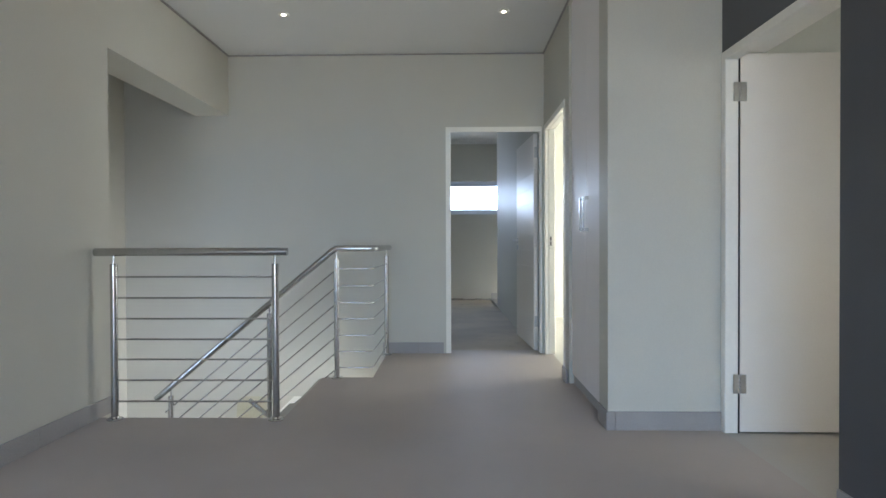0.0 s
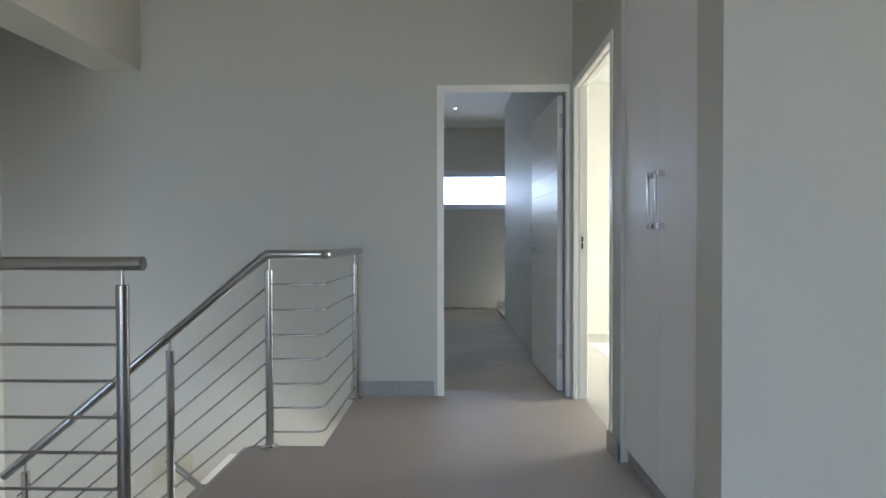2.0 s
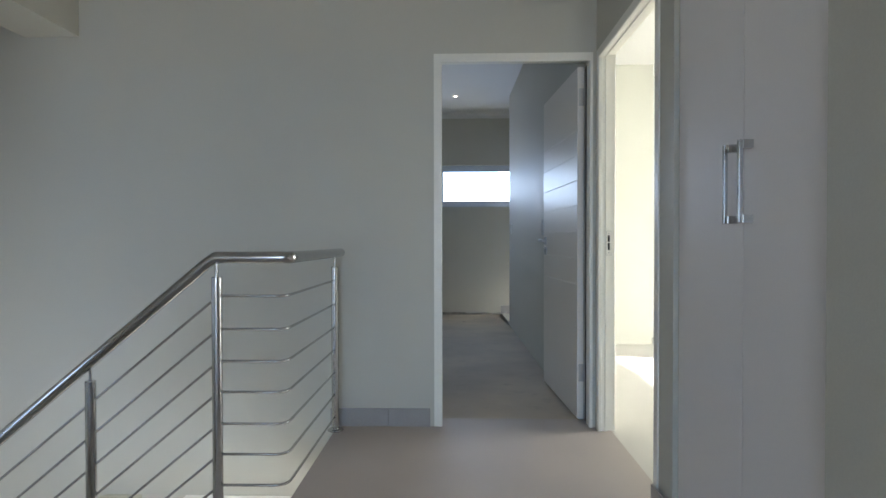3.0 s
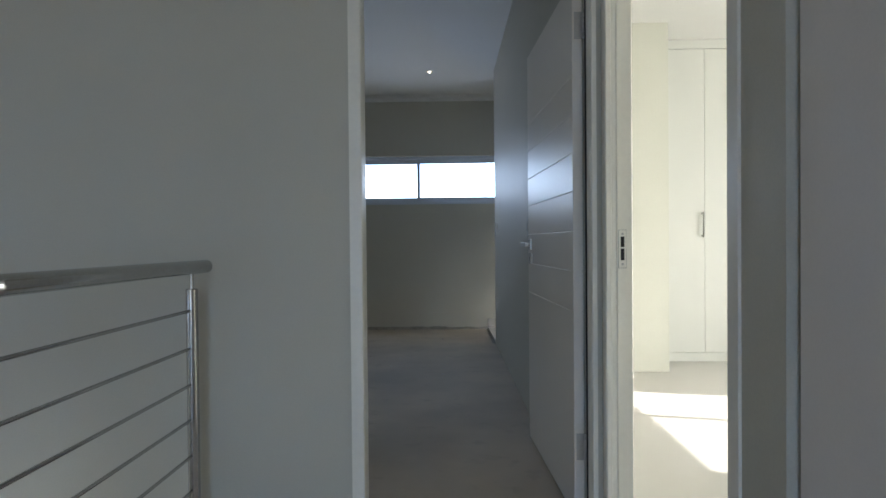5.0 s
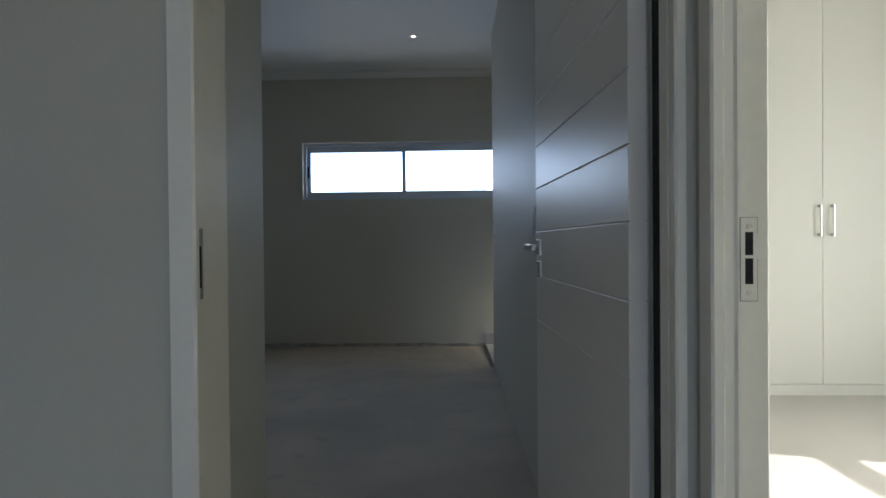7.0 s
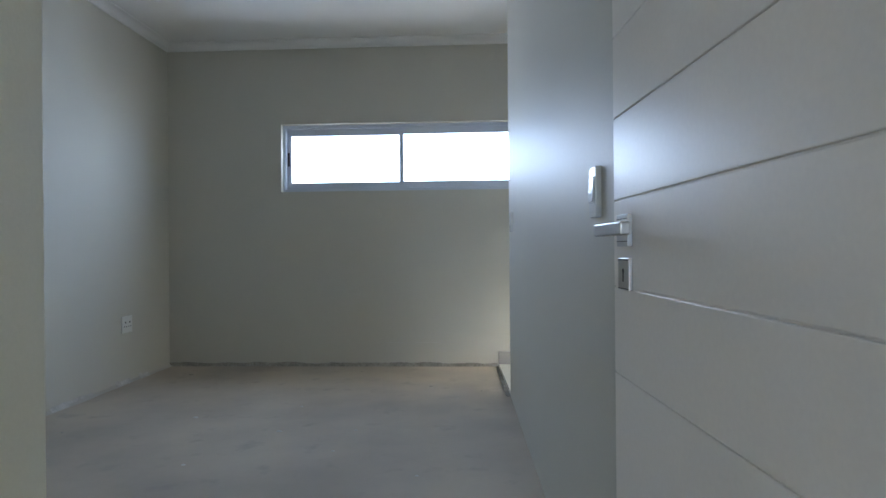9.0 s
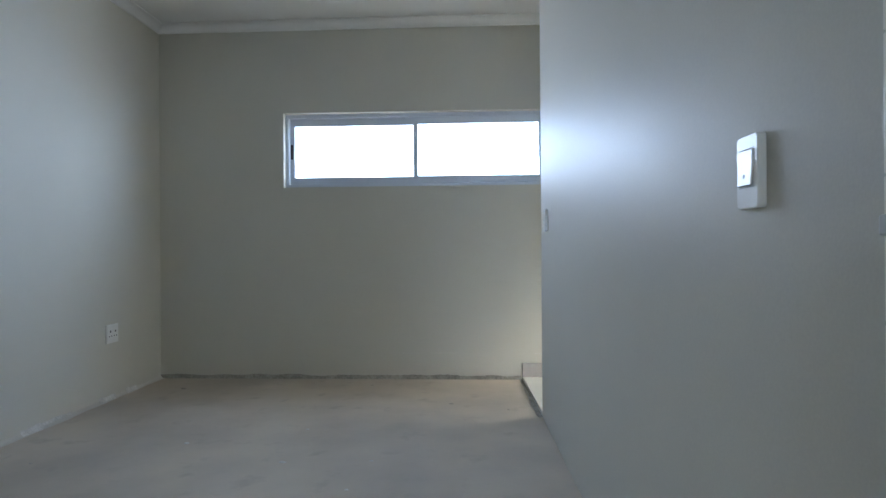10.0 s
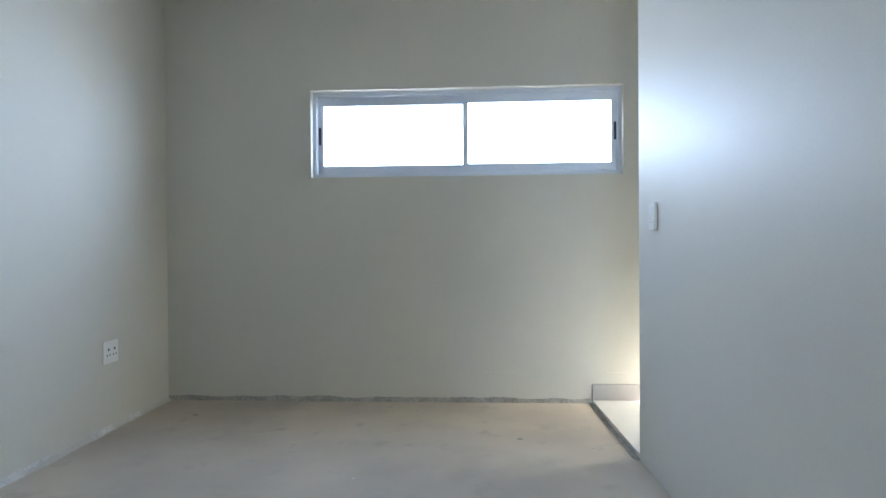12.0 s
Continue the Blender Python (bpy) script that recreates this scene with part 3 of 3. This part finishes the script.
# Supposed window of the lounge fill, never in view.
sliding_window("window_7", "x", 4.58, -2.5, -0.9, 0.2, 2.2, "wide aluminium sliding window, out of view")
sliding_window("window_8", "y", 4.06, -2.66, -2.12, -0.6, 0.9, "narrow aluminium stairwell window")
sliding_window("window_6", "x", 1.76, 4.2, 5.9, LOW + 0.1, -0.75, "unseen aluminium window added to light the stair from below")


# ---- cornice ----
def cornice(name, axis, at, way, a0, a1, z):
    s = 0.065
    prof = [(0, 0), (0, -s), (0.006 * way, -s), (0.012 * way, -s + 0.006)]
    prof += [(way * (0.012 + 0.043 * (1 - math.cos(q))), -s + 0.008 + 0.049 * math.sin(q)) for q in (math.radians(15 * k) for k in range(1, 7))]
    prof += [(way * s, -0.006), (way * s, 0)]
    structure(name, prism(bmesh.new(), [(at + u, z + v) for u, v in prof], axis, a0, a1), CEILING, "white coved plaster cornice under the ceiling", "cornice")


cornice("trim_cornice_west", "y", BX, 1, 6.97, BY, HB)
cornice("trim_cornice_north", "x", BY, -1, BX + 0.012, 3.6, HB)
# Grey strips whose colour stands in for the shadow gap's dark line.
shadow_gap = bmesh.new()
box(shadow_gap, XL, XL + 0.012, -3.0, YD, H - 0.012, H - 0.002)
structure("trim_ceiling_west", shadow_gap, SKIRT, "thin grey strip painting the shadow gap under the ceiling", "trim")
structure("trim_ceiling_far", block(XL + 0.012, XR - 0.012, YD - 0.012, YD, H - 0.012, H - 0.002), SKIRT, "thin grey strip painting the shadow gap under the ceiling", "trim")
structure("trim_ceiling_east", block(XR - 0.012, XR, BK, YD, H - 0.012, H - 0.002), SKIRT, "thin grey strip painting the shadow gap under the ceiling", "trim")

# ---- stair ----
stair = new("staircase")
tagged(stair, "cream tiled staircase going down beside the landing", "staircase", kind="structure")
N1 = 6
for k in range(1, N1 + 1):
    x1 = STEP_X - GO * (k - 1)
    x0 = x1 - GO
    part("tread", block(x0 - 0.0, x1 + 0.0, YA + 0.03, YB, -RISE * k - 0.05, -RISE * k, bevel=0.003), CONCRETE, stair)
    part("riser", block(x1 - 0.02, x1 - 0.0, YA + 0.03, YB, -RISE * k - 0.01, -RISE * (k - 1) - 0.002), CONCRETE, stair)
LZ, LX = -RISE * (N1 + 1), STEP_X - GO * N1
part("landing", block(-2.72, LX, YA + 0.03, YD - 0.001, LZ - 0.2, LZ), CONCRETE, stair)
part("stringer", prism(bmesh.new(), [(STEP_X, -0.30), (STEP_X, -0.16), (LX, LZ - 0.02), (LX, LZ - 0.2)], "y", YB - 0.06, YB - 0.001), WALL_WHITE, stair)
part("soffit", prism(bmesh.new(), [(STEP_X, -0.32), (STEP_X, -0.24), (LX, LZ - 0.1), (LX, LZ - 0.2)], "y", YA + 0.03, YB - 0.06), WALL_WHITE, stair)
for k in range(1, 9):
    x0 = LX + GO * (k - 1)
    part("tread", block(x0, x0 + GO, YB + 0.02, YD - 0.002, LZ - RISE * k - 0.05, LZ - RISE * k, bevel=0.003), CONCRETE, stair)
    part("riser", block(x0, x0 + 0.02, YB + 0.02, YD - 0.002, LZ - RISE * k - 0.01, LZ - RISE * (k - 1) - 0.002), CONCRETE, stair)


# ---- balustrades ----
R_RAIL, R_POST, R_BAR = 0.0235, 0.020, 0.0055


def post(parent, x, y, z0, z1, rail_z, flange=True):
    bm = bmesh.new()
    lathe(bm, (x, y, 0), [(R_POST - 0.001, z0), (R_POST, z0 + 0.001), (R_POST, z1 - 0.003), (R_POST - 0.003, z1)], 20)
    p = part("post", bm, STEEL, parent, smooth=True)
    part("spigot", tube(bmesh.new(), [(x, y, z1 - 0.005), (x, y, rail_z)], 0.006, 10), STEEL, p, smooth=True)
    if flange:
        part("base_flange", lathe(bmesh.new(), (x, y, z0), [(0.043, 0), (0.044, 0.003), (0.041, 0.007), (0.026, 0.010), (0.023, 0.018)], 24), STEEL, p, smooth=True)
    return p


def bars(parent, runs):
    for pts in runs:
        part("bar", tube(bmesh.new(), pts, R_BAR, 10), STEEL, parent, smooth=True)


front = new("balustrade_landing")
front.location = (0, 0, 0)
tagged(front, "brushed stainless steel balustrade with seven horizontal bars", "balustrade")
part("handrail", tube(bmesh.new(), [(XL, YA, 0.965), (-0.648, YA, 0.965), (-0.642, YA, 0.965)], R_RAIL, 24), STEEL, front, "round brushed steel handrail", smooth=True)
post(front, -1.648, YA, 0, 0.897, 0.945)
post(front, -0.712, YA, 0, 0.897, 0.945)
bars(front, [[(-1.648 + R_POST - 0.003, YA, z), (-0.712 - R_POST + 0.003, YA, z)] for z in (0.822, 0.701, 0.581, 0.462, 0.346, 0.226, 0.104)])

SL = RISE / GO
KX, KZ, CX = -0.580, 0.968, -0.279


def bend(p, q, r, n=5):
    """Points round the corner from p's side towards q's, of a rail that turns from +x to +y."""
    return [(p + r * math.sin(a), q - r * math.cos(a)) for a in (math.pi / 2 * k / n for k in range(n + 1))]


stairs_rail = new("balustrade_stair")
tagged(stairs_rail, "brushed stainless steel stair balustrade turning to the wall", "balustrade")
low_x = -1.938
rail_pts = [(low_x, YB, KZ + SL * (low_x - KX)), (KX - 0.02, YB, KZ - SL * 0.02 + 0.002), (KX + 0.01, YB, KZ + 0.004)]
rail_pts += [(x, y, KZ + 0.004) for x, y in bend(CX - 0.035, YB + 0.035, 0.035)]
rail_pts += [(CX, YD - 0.002, KZ + 0.004)]
part("handrail", tube(bmesh.new(), rail_pts, R_RAIL, 24), STEEL, stairs_rail, "round brushed steel handrail, bent over the stair", smooth=True)
post(stairs_rail, -0.568, YB, 0, 0.897, 0.95)
for px in (-1.074, -1.826):
    k = math.ceil((STEP_X - px) / GO)
    post(stairs_rail, px, YB, -RISE * k - 0.0, 0.897 - SL * (KX - px) - 0.0, KZ - SL * (KX - px) - 0.02)
post(stairs_rail, -0.296, 6.10, 0, 0.897, 0.95)
for z in (0.822, 0.692, 0.566, 0.445, 0.320, 0.200, 0.078):
    pts = [(-0.568 + R_POST - 0.003, YB, z)] + [(x, y, z) for x, y in bend(-0.296 - 0.05, YB + 0.05, 0.05)] + [(-0.296, 6.10 - R_POST + 0.003, z)]
    bars(stairs_rail, [pts])
    zs = z - 0.02
    bars(stairs_rail, [[(-0.568 - R_POST + 0.003, YB, zs), (-1.87, YB, zs - SL * (1.87 - 0.588))]])

lower = new("handrail_lower")
tagged(lower, "brushed steel wall handrail of the lower flight", "handrail")
part("handrail", tube(bmesh.new(), [(-1.55, 6.09, -0.41), (-1.25, 6.09, -0.41 - SL * 0.30), (0.0, 6.09, -0.41 - SL * 1.55)], 0.021, 18), STEEL, lower, smooth=True)
for x in (-1.3, -0.4):
    part("bracket", tube(bmesh.new(), [(x, YD - 0.001, -0.47 - SL * (x + 1.55)), (x, 6.09, -0.47 - SL * (x + 1.55)), (x, 6.09, -0.42 - SL * (x + 1.55))], 0.006, 8), STEEL, lower)


# ---- cupboard of the landing ----
def pull(parent, axis, at, proud, u, z0, z1, w=0.012):
    """A square bar handle on two feet, on a face in the plane axis = at, standing proud that way."""
    def b(p0, p1, u0, u1, w0, w1):
        d = sorted((at + p0 * proud, at + p1 * proud))
        return block(*((d[0], d[1], u0, u1) if axis == "x" else (u0, u1, d[0], d[1])), w0, w1, bevel=0.001)
    h = part("handle", b(0.026, 0.036, u - w / 2, u + w / 2, z0, z1), STEEL, parent, "satin steel bar handle")
    for z in (z0, z1 - 0.022):
        part("foot", b(-0.001, 0.027, u - w / 2 - 0.004, u + w / 2 + 0.004, z, z + 0.022), STEEL, h)


C0, C1, CF = 4.222, 5.048, XR + 0.016
cup = new("built_in_cupboard")
tagged(cup, "tall white built-in cupboard with two doors and bar handles", "cupboard")
part("carcass", block(CF + 0.024, TX + 0.02, C0, C1, 0.0, H - 0.001), CUPBOARD, cup)
part("plinth", block(CF + 0.018, CF + 0.024, C0, C1, 0.0, 0.075), SKIRT, cup)
for (a, b), hy in (((C0 + 0.002, 4.5945), 4.553), ((4.5975, C1 - 0.002), 4.637)):
    d = part("door", block(CF, CF + 0.020, a, b, 0.078, H - 0.03, bevel=0.0015), CUPBOARD, cup)
    pull(d, "x", CF, -1, hy, 1.082, 1.303)

# ---- wardrobes of the bright room ----
xs = [2.345, 2.762, 3.180, 3.608, 4.03, 4.45]
for i in range(len(xs) - 1):
    a, b = xs[i], xs[i + 1]
    w = new("wardrobe")
    tagged(w, "tall white built-in wardrobe door unit with a bar handle", "wardrobe", group="wardrobes of the bright room")
    w.location = (a, 9.110, 0)
    off = Matrix.Translation((-a, -9.110, 0))
    for nm, bm, mt in (("carcass", block(a, b, 9.135, 9.69, 0.0, HR - 0.001), WARDROBE), ("plinth", block(a, b, 9.125, 9.134, 0.0, 0.075), WARDROBE), ("top_panel", block(a, b, 9.116, 9.134, 2.70, HR - 0.001), WARDROBE)):
        bm.transform(off)
        part(nm, bm, mt, w)
    bm = block(a + 0.0015, b - 0.0015, 9.114, 9.134, 0.08, 2.696, bevel=0.0015)
    bm.transform(off)
    d = part("door", bm, WARDROBE, w)
    hx = {0: b - 0.025, 1: b - 0.03, 2: a + 0.055, 3: a + 0.05, 4: a + 0.05}[i]
    for z in (1.08, 1.272):
        f = block(hx - 0.006, hx + 0.006, 9.088, 9.115, z, z + 0.018, bevel=0.001)
        f.transform(off)
        part("foot", f, STEEL, d)
    f = block(hx - 0.0045, hx + 0.0045, 9.078, 9.089, 1.075, 1.293, bevel=0.001)
    f.transform(off)
    part("handle", f, STEEL, d, "satin steel bar handle")
part("filler", block(2.312, 2.343, 9.114, 9.134, 0, 2.722), WARDROBE, cup).parent = None
bpy.data.objects["filler"].name = "trim_wardrobe"
tagged(bpy.data.objects["trim_wardrobe"], "white filler strip beside the wardrobes", "trim", kind="structure")


# ---- switches and sockets ----
def plate(name, axis, at, proud, u, z, w, h, label, category, rockers=()):
    """A wall plate in the plane axis = at."""
    def b(p0, p1, u0, u1, w0, w1, bevel=0.0):
        d = sorted((at + p0 * proud, at + p1 * proud))
        return block(*((d[0], d[1], u0, u1) if axis == "x" else (u0, u1, d[0], d[1])), w0, w1, bevel=bevel)
    thing = part(name, b(-0.001, 0.010, u - w / 2, u + w / 2, z - h / 2, z + h / 2, 0.003), PLASTIC, None)
    tagged(thing, label, category)
    part("cover", b(0.0095, 0.0125, u - w / 2 + 0.008, u + w / 2 - 0.008, z - h / 2 + 0.012, z + h / 2 - 0.012, 0.001), PLASTIC, thing)
    for du, dz, rw, rh, mt, nm in rockers:
        part(nm, b(0.012, 0.0148 if mt is PLASTIC else 0.0131, u + du - rw / 2, u + du + rw / 2, z + dz - rh / 2, z + dz + rh / 2, 0.001 if mt is PLASTIC else 0), mt, thing)
    return thing


def rocker_switch(name, x, y, z, label):
    """A rounded switch plate that faces -x: a glossy tilting rocker over a blank lower third."""
    w, h = 0.036, 0.062
    outline = [(sy * (w - 0.008) + 0.008 * math.cos(a), sz * (h - 0.008) + 0.008 * math.sin(a))
               for sy, sz, a0 in ((1, 1, 0), (-1, 1, 90), (-1, -1, 180), (1, -1, 270)) for a in (radians(a0 + 22.5 * k) for k in range(5))]
    bm = bmesh.new()
    rings = []
    for k, d in ((1.0, -0.001), (1.0, 0.009), (0.985, 0.012), (0.95, 0.0135)):
        rings.append([bm.verts.new((x - d, y + u * k, z + v * (1 - (1 - k) * 0.6))) for u, v in outline])
    for p, q in zip(rings, rings[1:]):
        for i in range(len(p)):
            bm.faces.new((p[i], p[(i + 1) % len(p)], q[(i + 1) % len(q)], q[i]))
    bm.faces.new(rings[-1])
    bm.faces.new(rings[0][::-1])
    thing = part(name, bm, PLASTIC)
    tagged(thing, label, "light switch")
    for dz in (0.038, -0.026):
        part("seam", block(x - 0.0139, x - 0.013, y - 0.026, y + 0.026, z + dz - 0.0006, z + dz + 0.0006), SEAM, thing, "thin grey seam")
    r = block(-0.004, 0.0, -0.024, 0.024, -0.030, 0.030, bevel=0.0012)
    r.transform(pose(x - 0.0135, y, z + 0.006, 0, 3.0, 0))
    part("rocker", r, GLOSSY, thing, "glossy white rocker")
    part("indicator", tube(bmesh.new(), [(x - 0.0168, y, z - 0.008), (x - 0.0185, y, z - 0.008)], 0.004, 12), SEAM, thing, "small grey marker dot")
    return thing


def east_x(y):
    return 1.085 + (1.017 - 1.085) * (y - YD2) / (NY - YD2)


rocker_switch("light_switch", east_x(7.58) - 0.001, 7.58, 1.143, "white plastic light switch on the bedroom wall")
rocker_switch("light_switch", east_x(9.855) - 0.001, 9.855, 1.176, "white plastic light switch near the wall's end")
rocker_switch("light_switch", TX - 0.019, 2.735, 1.13, "white plastic light switch on the charcoal wall")
slots = [(du, 0.016, 0.013, 0.013, DARK, "earth_hole") for du in (-0.027, 0.027)] + [(du, -0.016, 0.008, 0.008, DARK, "pin_hole") for du in (-0.039, -0.015, 0.015, 0.039)]
plate("power_socket", "x", BX, 1, 10.43, 0.446, 0.13, 0.13, "white plastic double power socket low on the wall", "socket", slots)


# ---- downlights ----
def downlight(x, y, z):
    ring = part("downlight", lathe(bmesh.new(), (x, y, z), [(0.042, 0.004), (0.044, -0.002), (0.041, -0.006), (0.022, -0.005), (0.016, 0.003)], 28), FRAME, None, smooth=True)
    tagged(ring, "small round recessed white ceiling downlight, lit", "downlight", group="ceiling downlights")
    part("bulb", lathe(bmesh.new(), (x, y, z), [(0.001, -0.0072), (0.009, -0.0068), (0.013, -0.0056)], 20), LAMP, ring)


for x, y in ((-0.966, 5.257), (0.694, 5.24)):
    downlight(x, y, H)
downlight(0.351, 10.07, HB)


# ---- rough edges of the unfinished bedroom ----
def rough_strip(name, mat, x0, x1, y0, y1, steps, height, depth, label, seed):
    """An uneven fillet of mortar along a wall's foot, from (x0, y0) to (x1, y1)."""
    rnd = random.Random(seed)
    along = Vector((x1 - x0, y1 - y0, 0))
    side = Vector((along.y, -along.x, 0)).normalized()
    bm = bmesh.new()
    rows = []
    for k in range(steps + 1):
        p = Vector((x0, y0, -0.008)) + along * (k / steps)
        n1 = noise.noise(Vector((k * 0.11, seed, 0))) * 0.5 + 0.5
        h = height * (0.35 + 0.9 * n1) * rnd.uniform(0.92, 1.08)
        d = depth * (0.5 + 0.8 * n1) * rnd.uniform(0.9, 1.1)
        rows.append([bm.verts.new(p + v) for v in (Vector((0, 0, h)), side * 0.003 + Vector((0, 0, h * 0.95)), side * (d * 0.45) + Vector((0, 0, h * 0.3)), side * d + Vector((0, 0, -0.002)))])
    for a, b in zip(rows, rows[1:]):
        for i in range(3):
            bm.faces.new((a[i], a[i + 1], b[i + 1], b[i]))
    return structure(name, bm, mat, label, "mortar")


rough_strip("trim_mortar_north", DIRT, BX, 0.975, BY, BY, 110, 0.040, 0.007, "uneven dark mortar line along the wall's foot", 3)
rough_strip("trim_mortar_west", CONCRETE, BX, BX, 7.0, BY, 120, 0.022, 0.035, "uneven screed edge along the wall's foot", 5)
for k, (a, b) in enumerate(((9.62, 10.02), (10.28, 10.46), (10.58, 10.72), (8.7, 9.1))):
    rough_strip("trim_plaster_splash", PLASTER, BX + 0.001, BX + 0.001, a, b, 24, 0.040, 0.030, "white plaster splash at the wall's foot", 11 + k)
structure("trim_tile_edge", prism(bmesh.new(), [(0.962, BY - 0.001), (0.9835, BY - 0.001), (1.0185, NY + 0.001), (1.0, NY - 0.02), (0.985, NY + 0.02)], "z", -0.02, -0.0055), DIRT, "dark adhesive line beside the tile edge", "trim")
for a, b in ((-0.06, 0.20), (0.27, 0.53)):
    structure("trim_plaster_line", block(a, b, BY - 0.0018, BY + 0.001, 0.197, 0.1988), PLASTER, "faint plaster ridge low on the wall", "trim")
structure("trim_plaster_line", block(1.08, 2.2, BY - 0.0025, BY + 0.001, 0.196, 0.199), PLASTER, "thin plaster ridge over the skirting", "trim")


def chip(x, y, size, mat, seed):
    rnd = random.Random(seed)
    bm = bmesh.new()
    n = 7
    low = [bm.verts.new((x + size * rnd.uniform(0.6, 1.2) * math.cos(2 * math.pi * i / n), y + size * 0.6 * rnd.uniform(0.6, 1.2) * math.sin(2 * math.pi * i / n), -0.009)) for i in range(n)]
    top = [bm.verts.new((x + (v.co.x - x) * 0.6, y + (v.co.y - y) * 0.6, -0.008 + size * 0.22)) for v in low]
    bm.faces.new(top)
    for i in range(n):
        bm.faces.new((low[i], low[(i + 1) % n], top[(i + 1) % n], top[i]))
    ob = part("debris_chip", bm, mat)
    tagged(ob, "small chip of building rubble on the screed", "rubble", group="rubble on the screed")


CHIPS = [(-1.55, 10.72, 0.025, 1), (-0.93, 9.55, 0.022, 0), (-0.33, 9.30, 0.020, 0), (-0.35, 9.80, 0.014, 0), (0.10, 9.33, 0.013, 0), (-0.16, 10.85, 0.012, 1), (0.45, 10.35, 0.020, 1),
         (0.82, 10.22, 0.014, 1), (0.05, 9.0, 0.012, 0), (-1.55, 9.25, 0.012, 1), (-0.62, 8.8, 0.015, 0), (0.5, 8.7, 0.012, 0)]
for k, (x, y, z, dark) in enumerate(CHIPS):
    chip(x, y, z, DIRT if dark else PLASTER, k)
